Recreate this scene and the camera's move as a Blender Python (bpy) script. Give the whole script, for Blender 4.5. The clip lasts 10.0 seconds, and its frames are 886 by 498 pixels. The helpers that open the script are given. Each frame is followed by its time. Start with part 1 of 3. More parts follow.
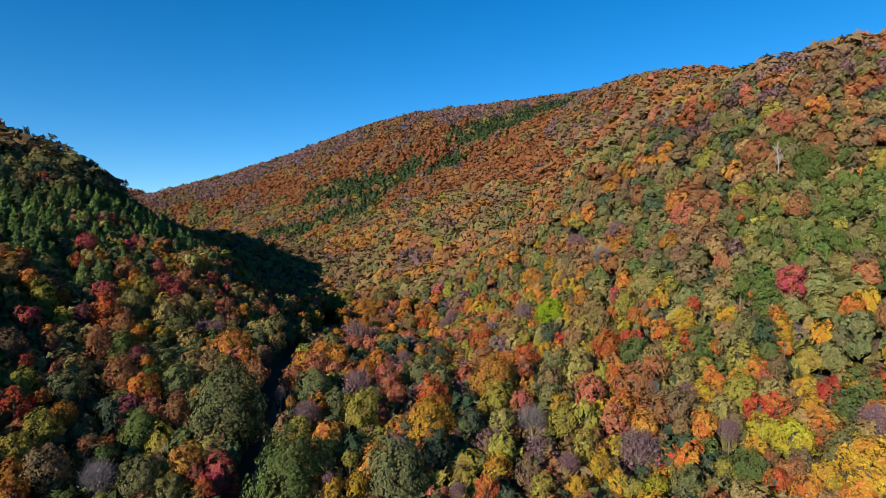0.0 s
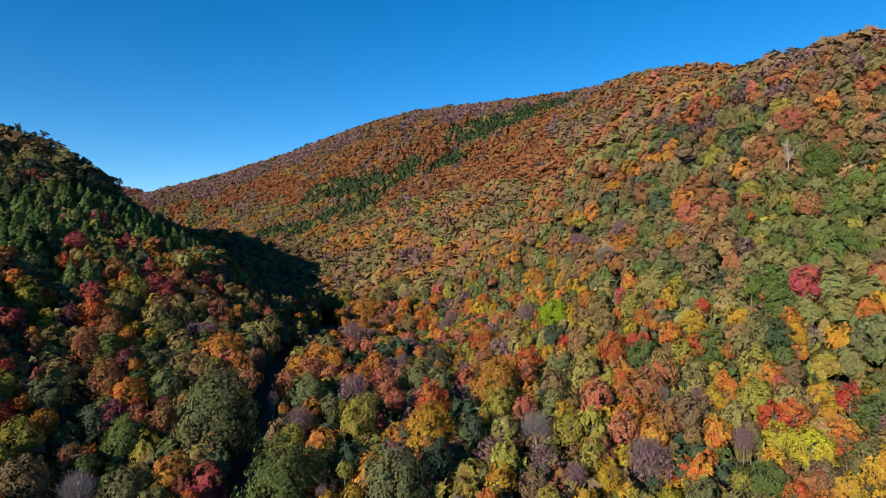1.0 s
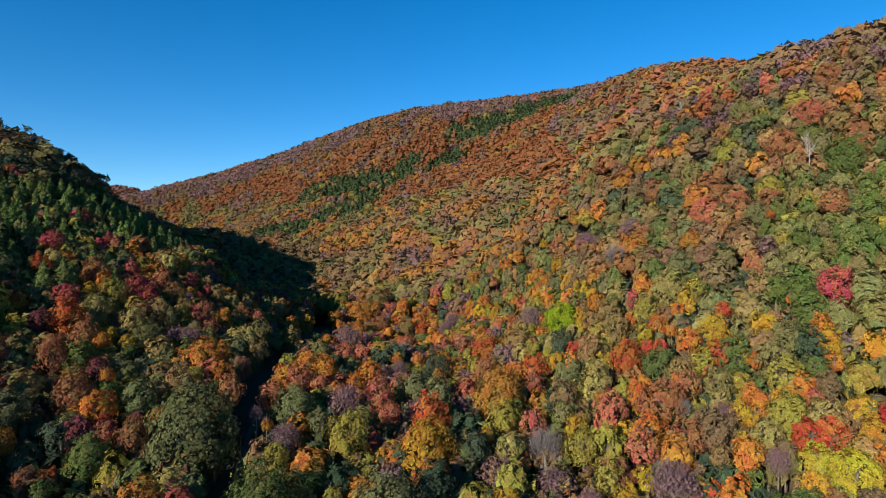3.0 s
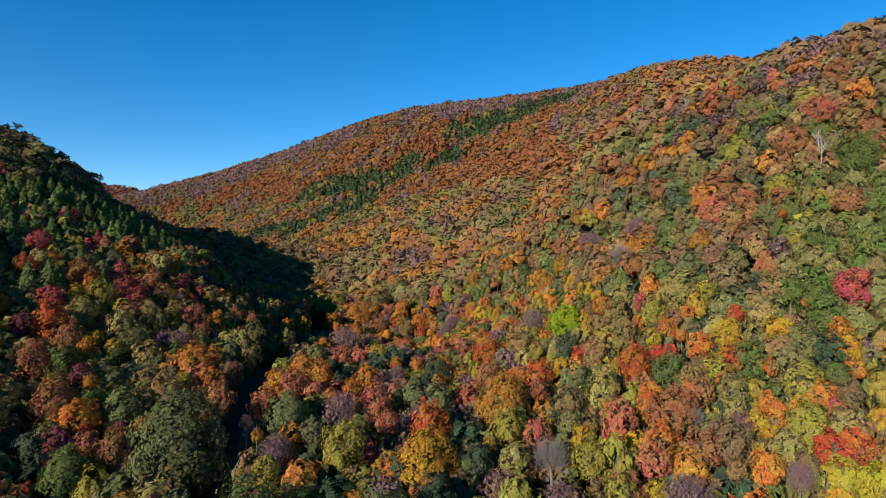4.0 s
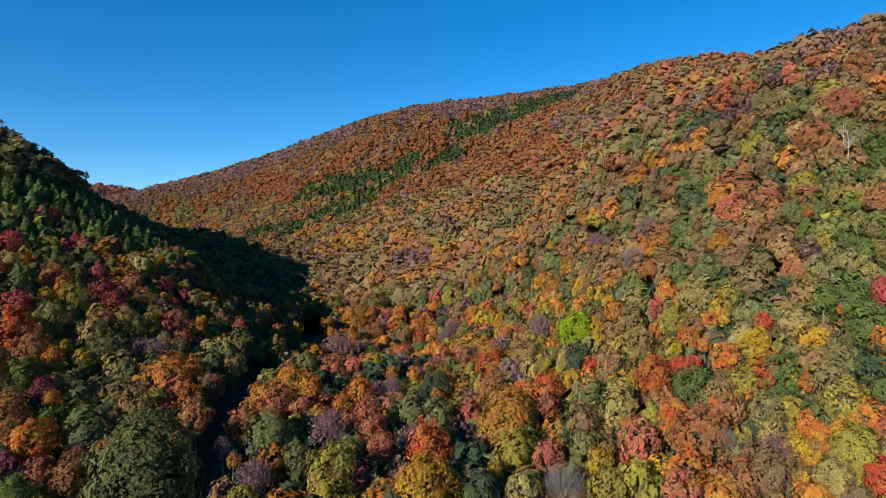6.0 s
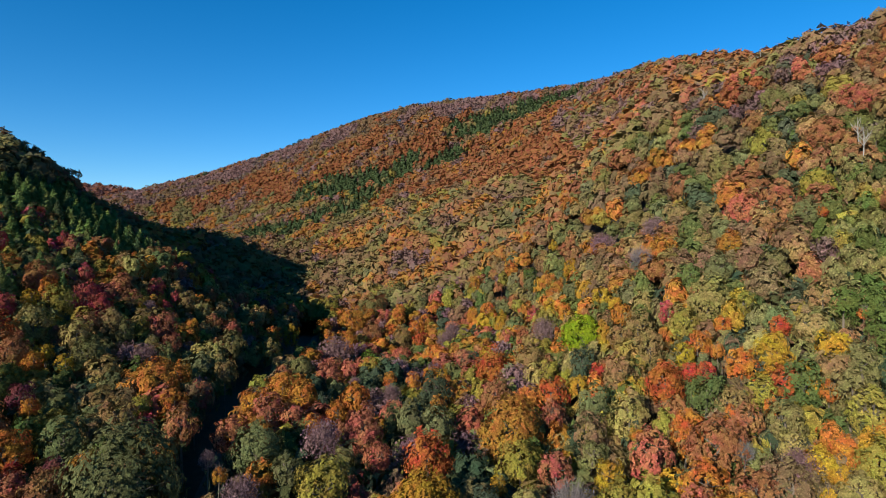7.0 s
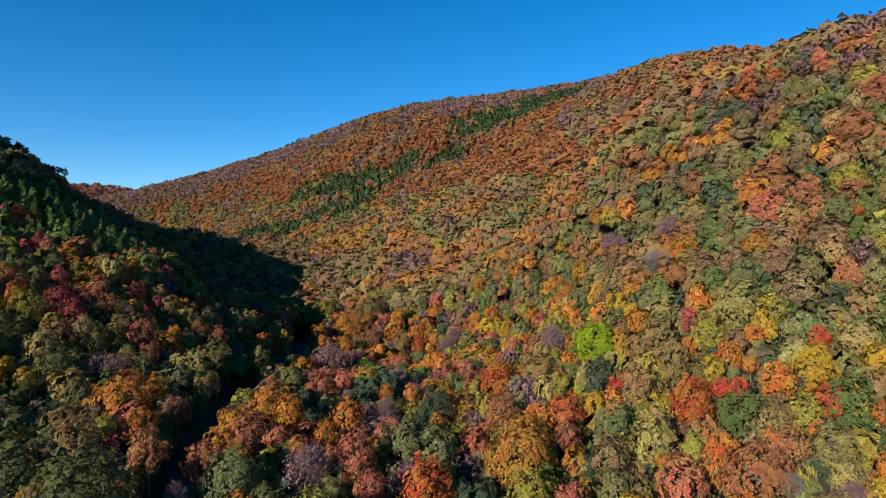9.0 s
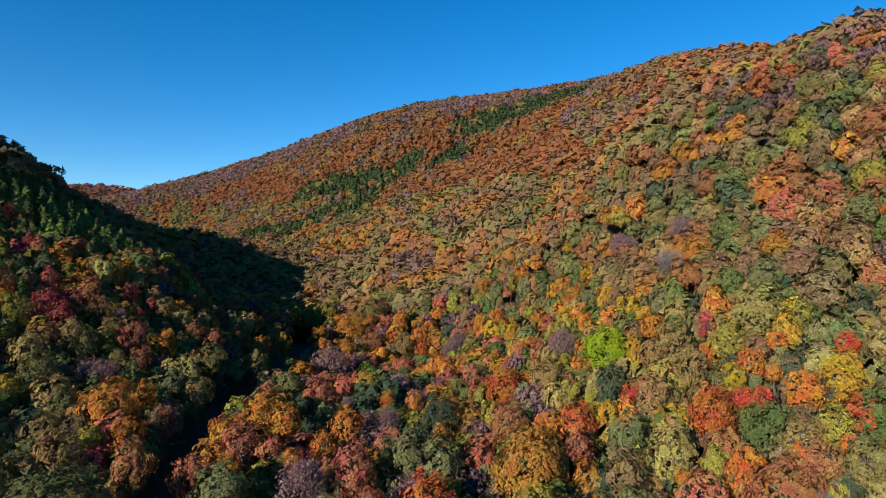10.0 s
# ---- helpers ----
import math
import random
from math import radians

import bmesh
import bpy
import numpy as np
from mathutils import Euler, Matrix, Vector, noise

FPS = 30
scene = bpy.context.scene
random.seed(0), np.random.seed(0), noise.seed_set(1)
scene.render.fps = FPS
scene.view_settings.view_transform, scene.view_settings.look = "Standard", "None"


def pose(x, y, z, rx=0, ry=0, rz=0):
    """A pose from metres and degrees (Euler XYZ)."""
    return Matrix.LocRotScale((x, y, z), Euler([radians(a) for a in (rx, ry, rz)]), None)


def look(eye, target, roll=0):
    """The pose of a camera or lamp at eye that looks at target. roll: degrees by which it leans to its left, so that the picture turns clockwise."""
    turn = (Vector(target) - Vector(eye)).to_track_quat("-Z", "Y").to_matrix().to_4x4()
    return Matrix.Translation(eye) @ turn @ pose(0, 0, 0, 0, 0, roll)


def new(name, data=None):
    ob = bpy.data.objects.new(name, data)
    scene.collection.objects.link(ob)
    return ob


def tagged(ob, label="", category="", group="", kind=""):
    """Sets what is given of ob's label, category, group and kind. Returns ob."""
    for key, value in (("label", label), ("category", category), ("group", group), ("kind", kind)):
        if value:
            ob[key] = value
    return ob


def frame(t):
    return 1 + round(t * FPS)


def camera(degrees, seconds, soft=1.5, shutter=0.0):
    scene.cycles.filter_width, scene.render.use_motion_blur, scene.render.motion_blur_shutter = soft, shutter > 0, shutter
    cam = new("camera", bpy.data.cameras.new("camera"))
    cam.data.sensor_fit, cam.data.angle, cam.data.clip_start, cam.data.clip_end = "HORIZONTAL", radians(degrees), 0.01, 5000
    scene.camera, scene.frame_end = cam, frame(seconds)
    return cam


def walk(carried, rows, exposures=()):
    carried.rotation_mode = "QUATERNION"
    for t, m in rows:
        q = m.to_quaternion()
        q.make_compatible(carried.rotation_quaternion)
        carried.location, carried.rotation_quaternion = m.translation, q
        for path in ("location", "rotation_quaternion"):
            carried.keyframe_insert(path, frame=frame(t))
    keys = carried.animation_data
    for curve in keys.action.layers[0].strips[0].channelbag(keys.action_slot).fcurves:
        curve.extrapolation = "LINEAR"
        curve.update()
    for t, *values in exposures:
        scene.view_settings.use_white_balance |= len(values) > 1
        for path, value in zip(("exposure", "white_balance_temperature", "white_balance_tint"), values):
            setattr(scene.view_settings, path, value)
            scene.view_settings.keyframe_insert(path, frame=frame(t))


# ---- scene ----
cam = camera(77.7, 10.0, soft=0.55)
METRES, EYE, TILT, LEAN, TURN = 60.0, 55.2, -0.9, 0.0, 0.0
ROWS = [
    (0.0, 0.0, 0.0, 0.0, 0.0, 0.0, -0.0),
    (0.5, -0.0001, 0.0468, 0.0006, -0.01, -0.01, -0.01),
    (1.0, -0.0006, 0.0981, 0.0013, -0.02, -0.06, -0.03),
    (1.5, -0.0008, 0.1455, 0.0017, -0.02, -0.08, -0.03),
    (2.0, -0.0012, 0.1966, 0.0022, -0.04, -0.11, -0.04),
    (2.5, -0.0014, 0.2437, 0.0027, -0.06, -0.12, -0.04),
    (4.0, -0.0032, 0.3951, 0.0053, -0.12, -0.11, -0.06),
    (4.5, -0.0035, 0.4436, 0.0062, -0.14, -0.08, -0.08),
    (5.0, -0.0036, 0.4965, 0.007, -0.14, -0.05, -0.09),
    (5.5, -0.0037, 0.5453, 0.0078, -0.15, -0.04, -0.1),
    (7.0, -0.0037, 0.6986, 0.0103, -0.15, 0.01, -0.13),
    (7.5, -0.0038, 0.7469, 0.0112, -0.15, 0.02, -0.12),
    (8.0, -0.0037, 0.7992, 0.0121, -0.16, 0.04, -0.12),
    (8.5, -0.0037, 0.8474, 0.0128, -0.12, 0.05, -0.12),
    (9.0, -0.004, 0.8997, 0.0138, -0.04, 0.07, -0.14),
    (9.5, -0.0041, 0.9479, 0.0144, 0.09, 0.09, -0.16),
    (10.0, -0.0047, 0.9998, 0.0153, 0.34, 0.11, -0.17),
]
walk(cam, [(t, pose(0, 0, EYE, TILT, LEAN, TURN) @ pose(METRES * x, METRES * y, METRES * z, 90 + pitch, roll, yaw)) for t, x, y, z, yaw, pitch, roll in ROWS])

# ---- world, sun, exposure ----
SUN_HEIGHT, SUN_SIDE = radians(20.5), radians(-144)     # above the horizon; clockwise from ahead
to_sun = Vector((math.sin(SUN_SIDE) * math.cos(SUN_HEIGHT), math.cos(SUN_SIDE) * math.cos(SUN_HEIGHT), math.sin(SUN_HEIGHT)))
world = bpy.data.worlds.new("clear_autumn_sky")
scene.world = world
world.use_nodes = True
wn, wl = world.node_tree.nodes, world.node_tree.links
sky = wn.new("ShaderNodeTexSky")
sky.sky_type, sky.sun_disc = "NISHITA", False
sky.sun_elevation, sky.sun_rotation = SUN_HEIGHT, SUN_SIDE
sky.altitude, sky.air_density, sky.dust_density, sky.ozone_density = 1500, 1.0, 0.0, 4.5
tone = wn.new("ShaderNodeHueSaturation")
tone.inputs["Saturation"].default_value = 1.28
tone.inputs["Hue"].default_value = 0.498
wl.new(sky.outputs[0], tone.inputs["Color"])
wl.new(tone.outputs[0], wn["Background"].inputs[0])
wn["Background"].inputs[1].default_value = 0.076
sun_data = bpy.data.lights.new("sun", "SUN")
sun_data.energy, sun_data.angle, sun_data.color = 4.0, radians(0.5), (1.0, 0.91, 0.78)
sun = new("sun", sun_data)
sun.matrix_world = look(to_sun * 900, (0, 0, 0))
scene.view_settings.exposure = 1.12


# ---- materials ----
def material(name):
    m = bpy.data.materials.new(name)
    m.use_nodes = True
    m.node_tree.nodes.clear()
    return m, m.node_tree.nodes, m.node_tree.links


def node(nodes, kind, **inputs):
    n = nodes.new(kind)
    for key, value in inputs.items():
        n.inputs[key.replace("_", " ")].default_value = value
    return n


def leaf_material(name, joined, grain, glow=0.14, fine=1.0, holes=0.45):
    """Foliage: every tree has its own leaf colour; patches of it turn, and each leaf differs a little."""
    m, n, l = material(name)
    if joined:
        base = n.new("ShaderNodeAttribute")
        base.attribute_name = "leaf_colour"
        colour = base.outputs["Color"]
        place = n.new("ShaderNodeNewGeometry").outputs["Position"]
    else:
        colour = n.new("ShaderNodeObjectInfo").outputs["Color"]
        place = n.new("ShaderNodeNewGeometry").outputs["Position"]
    patches = node(n, "ShaderNodeTexNoise", Scale=0.42, Detail=3.0)
    l.new(place, patches.inputs["Vector"])
    island = n.new("ShaderNodeNewGeometry").outputs["Random Per Island"]
    hue = node(n, "ShaderNodeMapRange", From_Min=0.3, From_Max=0.7, To_Min=0.472, To_Max=0.532)
    l.new(patches.outputs[0], hue.inputs[0])
    value = node(n, "ShaderNodeMapRange", To_Min=1 - 0.25 * fine ** 3, To_Max=1 + 0.25 * fine ** 3)
    l.new(island, value.inputs[0])
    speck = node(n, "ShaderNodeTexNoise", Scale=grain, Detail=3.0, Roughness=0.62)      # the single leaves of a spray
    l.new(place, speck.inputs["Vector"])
    # shade between the leaves, put into the colour: darker towards the gaps
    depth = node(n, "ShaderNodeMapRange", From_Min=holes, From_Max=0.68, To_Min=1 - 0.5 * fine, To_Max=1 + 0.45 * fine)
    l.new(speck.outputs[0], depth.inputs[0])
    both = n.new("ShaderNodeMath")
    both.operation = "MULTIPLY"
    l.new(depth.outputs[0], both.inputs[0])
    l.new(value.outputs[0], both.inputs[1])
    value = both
    relief = node(n, "ShaderNodeBump", Strength=0.7 * fine, Distance=1.2 / grain)
    l.new(speck.outputs[0], relief.inputs["Height"])
    shift = n.new("ShaderNodeHueSaturation")
    l.new(hue.outputs[0], shift.inputs["Hue"])
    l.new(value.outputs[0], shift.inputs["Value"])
    l.new(colour, shift.inputs["Color"])
    front = node(n, "ShaderNodeBsdfDiffuse", Roughness=0.6)
    back = n.new("ShaderNodeBsdfTranslucent")
    mix = node(n, "ShaderNodeMixShader", Fac=glow)
    out = n.new("ShaderNodeOutputMaterial")
    l.new(relief.outputs[0], front.inputs["Normal"])
    l.new(shift.outputs[0], front.inputs["Color"])
    l.new(shift.outputs[0], back.inputs["Color"])
    l.new(front.outputs[0], mix.inputs[1])
    l.new(back.outputs[0], mix.inputs[2])
    gaps = n.new("ShaderNodeMath")                  # a spray is ragged, with gaps between its leaves
    gaps.operation = "GREATER_THAN"
    gaps.inputs[1].default_value = holes
    l.new(speck.outputs[0], gaps.inputs[0])
    cut = n.new("ShaderNodeMixShader")
    l.new(gaps.outputs[0], cut.inputs[0])
    l.new(n.new("ShaderNodeBsdfTransparent").outputs[0], cut.inputs[1])
    l.new(mix.outputs[0], cut.inputs[2])
    l.new(cut.outputs[0], out.inputs[0])
    return m


def rough_material(name, dark, light, scale, relief=0.4, detail=6.0, streak=(1, 1, 1)):
    """A matt natural surface: two colours mixed by noise at two scales, with relief."""
    m, n, l = material(name)
    place = n.new("ShaderNodeNewGeometry").outputs["Position"]
    stretch = n.new("ShaderNodeMapping")
    stretch.inputs["Scale"].default_value = streak
    l.new(place, stretch.inputs["Vector"])
    fine = node(n, "ShaderNodeTexNoise", Scale=scale, Detail=detail)
    broad = node(n, "ShaderNodeTexNoise", Scale=scale * 0.07, Detail=3.0)
    l.new(stretch.outputs[0], fine.inputs["Vector"])
    l.new(stretch.outputs[0], broad.inputs["Vector"])
    both = n.new("ShaderNodeMath")
    both.operation = "ADD"
    l.new(fine.outputs[0], both.inputs[0])
    l.new(broad.outputs[0], both.inputs[1])
    ramp = n.new("ShaderNodeValToRGB")
    ramp.color_ramp.elements[0].position, ramp.color_ramp.elements[1].position = 0.35, 0.68
    ramp.color_ramp.elements[0].color, ramp.color_ramp.elements[1].color = (*dark, 1), (*light, 1)
    half = n.new("ShaderNodeMath")
    half.operation = "MULTIPLY"
    half.inputs[1].default_value = 0.5
    l.new(both.outputs[0], half.inputs[0])
    l.new(half.outputs[0], ramp.inputs[0])
    bump = node(n, "ShaderNodeBump", Strength=relief, Distance=0.2)
    l.new(fine.outputs[0], bump.inputs["Height"])
    shade = node(n, "ShaderNodeBsdfPrincipled", Roughness=0.95)
    l.new(ramp.outputs[0], shade.inputs["Base Color"])
    l.new(bump.outputs[0], shade.inputs["Normal"])
    out = n.new("ShaderNodeOutputMaterial")
    l.new(shade.outputs[0], out.inputs[0])
    return m


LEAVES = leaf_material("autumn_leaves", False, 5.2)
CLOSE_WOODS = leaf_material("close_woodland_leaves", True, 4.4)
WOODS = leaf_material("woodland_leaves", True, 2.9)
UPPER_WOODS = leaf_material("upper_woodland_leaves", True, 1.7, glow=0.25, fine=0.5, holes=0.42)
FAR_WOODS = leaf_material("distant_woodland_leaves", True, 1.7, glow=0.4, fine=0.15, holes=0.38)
BARK = rough_material("bark", (0.05, 0.04, 0.03), (0.20, 0.17, 0.13), 5.0, 0.8, streak=(1, 1, 0.25))
DEAD_WOOD = rough_material("dead_wood", (0.16, 0.15, 0.13), (0.34, 0.32, 0.29), 4.0, 0.5, streak=(1, 1, 0.2))
LITTER = rough_material("leaf_litter", (0.022, 0.018, 0.010), (0.085, 0.050, 0.024), 0.8, 0.7)

# base colours of the leaves
COLOURS = {
    "red": (0.36, 0.06, 0.035), "red_orange": (0.38, 0.10, 0.035), "orange": (0.42, 0.16, 0.035), "gold": (0.37, 0.22, 0.03),
    "lemon": (0.32, 0.265, 0.03), "amber": (0.36, 0.155, 0.035), "rust": (0.27, 0.12, 0.055), "pink_rust": (0.36, 0.122, 0.072),
    "crimson": (0.36, 0.068, 0.068), "maroon": (0.18, 0.055, 0.065), "mauve": (0.19, 0.115, 0.12), "brown": (0.18, 0.12, 0.065),
    "tan": (0.255, 0.17, 0.07), "pale": (0.28, 0.23, 0.08), "olive": (0.175, 0.16, 0.06), "moss_yellow": (0.25, 0.21, 0.045),
    "lime": (0.23, 0.29, 0.02), "green": (0.095, 0.125, 0.038), "deep_green": (0.08, 0.12, 0.05), "pine_green": (0.06, 0.085, 0.05),
    "willow": (0.135, 0.145, 0.062), "spruce": (0.075, 0.108, 0.046), "larch": (0.15, 0.20, 0.06), "rust_dark": (0.25, 0.088, 0.036),
    "robinia": (0.11, 0.145, 0.04), "apple": (0.13, 0.20, 0.03), "bare": (0.20, 0.175, 0.17),
}

# ---- the lie of the land ----
CANOPY = 14.4          # mean height of the crowns' surface over the ground
HILLS = [              # rounded landforms on arcs across the valley: radius, half-angle of the arc, heights along it
    (0, 0, [1]),
    (72, 64, [0, -21, -3, 6, -1]),
    (132, 54, [1, -21, 19, -4, -14, -1, -9]),
    (192, 48, [72, -89, 39, 31, -65, 28, 53, -60, 34]),
    (264, 46, [-27, 45, 13, -73, 71, -36, -9, -16, 41]),
    (348, 46, [25, -1, 45, 4, -32, 34, -62, -24, 230, -104, 39]),
    (444, 45, [76, 30, -67, -101, 54, 106, -26, -6, -27, -183, 192]),
    (564, 42, [-72, 65, 146, -60, -23, 34, -162, 7, 204, 97, 83]),
    (708, 40, [169, -99, -129, -12, 35, 82, -14, 121, 90, -171, -171]),
    (888, 38, [-41, -10, 74, 52, 58, 64, -45, -18, 96, 27, -77]),
    (1140, 36, [58, 29, 16, -33, 82, 16, -17]),
]
SPURS = [              # smaller shoulders of the flanks: y, then heights at steps of 50 m along x from the first x
    (215, -250, [0, -7, -5, 5, -6]),
    (265, -250, [-1, -9, 3, 1, 1]),
    (315, -250, [-5, 10, -7, 2, 5]),
    (365, -250, [-1, 2, -7, -6, -6]),
    (415, -250, [1, 11, 27, 2, 11]),
    (465, -250, [5, -4, 20, -21, -21]),
    (210, 0, [5, 0, 1]),
    (260, 0, [-7, 0, 4]),
    (310, 0, [-4, 5, 9]),
    (360, 0, [-7, -3, 7]),
]
FORMS = np.array([(r * math.sin(a), r * math.cos(a), 0.19 * r + 21.6, h) for r, arc, heights in HILLS
                  for a, h in zip(np.radians(np.linspace(-arc, arc, len(heights))), heights)]
                 + [(x + 50 * i, y, 34.0, h) for y, x, heights in SPURS for i, h in enumerate(heights)])


def ease(v, low, high):
    v = np.clip((v - low) / (high - low), 0, 1)
    return v * v * (3 - 2 * v)


def land(x, y):
    """The ground's height: the valley's landforms, its flanks behind the start, and rolling country far off."""
    x, y = np.asarray(x, float), np.asarray(y, float)
    z = np.full(x.shape, 2.4)
    for cx, cy, size, h in FORMS:
        z = z + h * np.exp(-((x - cx) ** 2 + (y - cy) ** 2) / (2 * size * size))
    z = z + 60 * ease(np.abs(x), 130, 420) * (1 - ease(y, -60, 90))
    z = z + 66 * np.exp(-((x + 1000) ** 2 + (y - 1470) ** 2) / (2 * 270 ** 2))      # a remote hill in the notch
    far = np.hypot(x, y)
    z = z + 55 * ease(far, 1150, 1900) * (1 + np.sin(x / 310 + 1) * np.sin(y / 370) + 0.5 * np.sin(x / 190 + y / 240))
    return z + 0.5 * np.sin(x / 17 + 2 * np.sin(y / 31)) * np.sin(y / 19)


def mesh_object(name, verts, faces, mat, smooth=False):
    """One mesh from arrays of corners and equal-sided faces."""
    mesh = bpy.data.meshes.new(name)
    verts, faces = np.asarray(verts, np.float32), np.asarray(faces, np.int32)
    n, k = faces.shape
    mesh.vertices.add(len(verts))
    mesh.vertices.foreach_set("co", verts.ravel())
    mesh.loops.add(n * k)
    mesh.loops.foreach_set("vertex_index", faces.ravel())
    mesh.polygons.add(n)
    mesh.polygons.foreach_set("loop_start", np.arange(0, n * k, k, dtype=np.int32))
    mesh.polygons.foreach_set("loop_total", np.full(n, k, np.int32))
    mesh.polygons.foreach_set("use_smooth", np.full(n, smooth))
    mesh.materials.append(mat)
    mesh.update(calc_edges=True)
    mesh.validate()
    return mesh


side = np.sinh(np.linspace(-6.0, 6.0, 201)) / math.sinh(6.0) * 4800
gx, gy = np.meshgrid(side, side + 240)
cells = np.arange(201 * 201).reshape(201, 201)
quads = np.stack([cells[:-1, :-1], cells[:-1, 1:], cells[1:, 1:], cells[1:, :-1]], -1).reshape(-1, 4)
ground = new("ground", mesh_object("ground", np.stack([gx, gy, land(gx, gy)], -1).reshape(-1, 3), quads, LITTER, True))
tagged(ground, "steep forest floor covered with brown leaf litter", "ground", kind="structure")


# ---- crowns, in units of the crown's radius, centred on the crown ----
rng = np.random.default_rng(7)


def unit(v):
    return v / np.maximum(np.linalg.norm(v, axis=-1, keepdims=True), 1e-6)


def leaf_faces(centre, normal, size, sides):
    """A small ragged leaf spray at each centre: a triangle or a kite."""
    n = len(centre)
    turn = rng.normal(size=(n, 3))
    u = unit(np.cross(normal, turn))
    v = np.cross(unit(normal), u)
    size = size * np.exp(rng.normal(size=(n, 1)) * 0.32)
    if sides == 3:
        corners = [centre + u * size * 1.25, centre + v * size * 0.95 - u * size * 0.7, centre - v * size * 0.95 - u * size * rng.uniform(0.4, 1.0, (n, 1))]
    else:
        bend = unit(normal) * size * rng.uniform(-0.1, 0.5, (n, 1))
        wide = size * rng.uniform(0.4, 0.95, (n, 1))
        skew = u * size * rng.uniform(-0.4, 0.4, (n, 1))
        corners = [centre + u * size, centre + v * wide + bend + skew, centre - u * size, centre - v * wide + bend - skew]
    return np.stack(corners, 1)


def ball_points(n):
    k = np.arange(n) + 0.5
    up, round_ = 1 - 2 * k / n, k * 2.399963
    flat = np.sqrt(1 - up * up)
    return np.stack([flat * np.cos(round_), flat * np.sin(round_), up], -1)


def broadleaf(clumps, per_clump, leaf, sides, tall=1.1, ragged=0.16, droop=-0.45, stir=0.30):
    """A domed crown of leafy clumps with gaps between them."""
    way = unit(ball_points(clumps) + rng.normal(size=(clumps, 3)) * 0.22)
    way = way[way[:, 2] > droop]
    reach = rng.uniform(0.62 - ragged, 0.70 + ragged, (len(way), 1))
    heart = way * reach
    size = rng.uniform(0.24, 0.40, (len(way), 1)) * (36 / clumps) ** 0.3
    inner = np.repeat(np.arange(len(way)), per_clump)
    out = unit(rng.normal(size=(len(inner), 3)) + way[inner] * 0.9 + (0, 0, 0.35))
    centre = heart[inner] + out * size[inner] * rng.uniform(0.55, 1.08, (len(inner), 1))
    normal = unit(out * 0.75 + way[inner] * 0.75 + rng.normal(size=out.shape) * stir)
    return leaf_faces(centre * (1, 1, tall), normal, leaf, sides)


def half_bare(twigs, leaves, leaf, sides, thin=0.012):
    """Fine upswept twigs with few leaves left."""
    way = unit(rng.normal(size=(twigs, 3)) * (1, 1, 0.8) + (0, 0, 0.45))
    start = way * rng.uniform(0.15, 0.6, (twigs, 1))
    grow = unit(way * 0.65 + rng.normal(size=way.shape) * 0.3 + (0, 0, 0.75)) * rng.uniform(0.3, 0.55, (twigs, 1))
    cross = unit(np.cross(grow, rng.normal(size=way.shape))) * thin
    if sides == 3:
        sticks = np.stack([start - cross, start + cross, start + grow], 1)
    else:
        sticks = np.stack([start - cross, start + cross, start + grow + cross * 0.4, start + grow - cross * 0.4], 1)
    if not leaves:
        return sticks
    out = unit(rng.normal(size=(leaves, 3)) + (0, 0, 0.3))
    tips = leaf_faces(out * rng.uniform(0.5, 1.0, (leaves, 1)), out + rng.normal(size=out.shape) * 0.6, leaf, sides)
    return np.concatenate([sticks, tips])


def conifer(whorls, per_whorl, leaf, sides, tall=2.3, spread=1.0):
    """A pointed crown of drooping whorls."""
    level = np.repeat(np.linspace(0.0, 0.98, whorls), per_whorl)
    angle = rng.uniform(0, 2 * np.pi, len(level))
    run = rng.uniform(0.45, 1.05, len(level))
    wide = (1 - level) ** 0.85 * spread * (0.85 + 0.15 * np.sin(angle * 5 + level * 40)) + 0.03
    out = np.stack([np.cos(angle), np.sin(angle), np.zeros_like(angle)], -1)
    centre = out * (wide * run)[:, None]
    centre[:, 2] = (level - 0.42) * tall - 0.22 * wide * run + rng.normal(size=len(level)) * 0.03
    normal = unit(out * 0.7 + (0, 0, 0.7) + rng.normal(size=out.shape) * 0.35)
    return leaf_faces(centre, normal, leaf * (0.55 + 0.6 * (1 - level))[:, None], sides)


def core(tall=1.0, size=0.62, spread=1.0):
    """The dense shaded inside of a crown, as triangles."""
    bm = bmesh.new()
    bmesh.ops.create_icosphere(bm, subdivisions=1, radius=size)
    tris = np.array([[v.co[:] for v in f.verts] for f in bm.faces])
    bm.free()
    return tris * (spread, spread, tall)


def small_core(tall):
    way = np.array([(1, 0, 0), (0, 1, 0), (-1, 0, 0), (0, -1, 0)]) * 0.7
    return np.array([[way[i], way[(i + 1) % 4], (0, 0, 0.7 * tall * s)] for i in range(4) for s in (1, -1)]) * 0.7


def cone_core(tall=2.4, spread=0.5):
    a = np.linspace(0, 2 * np.pi, 7)
    foot = np.stack([np.cos(a) * spread, np.sin(a) * spread, np.full(7, -0.40 * tall)], -1)
    top = np.array([0, 0, 0.45 * tall])
    return np.array([[foot[i], foot[i + 1], top] for i in range(6)])


def trunk_sticks(low):
    """A thin trunk below a crown, as triangles."""
    a = np.linspace(0, 2 * np.pi, 4)
    ring = np.stack([np.cos(a), np.sin(a), 0 * a], -1)
    faces = []
    for i in range(3):
        p, q = ring[i] * 0.06 + (0, 0, low), ring[i + 1] * 0.06 + (0, 0, low)
        faces += [[p, q, np.array((0, 0, 0.5))]]
    return np.array(faces)


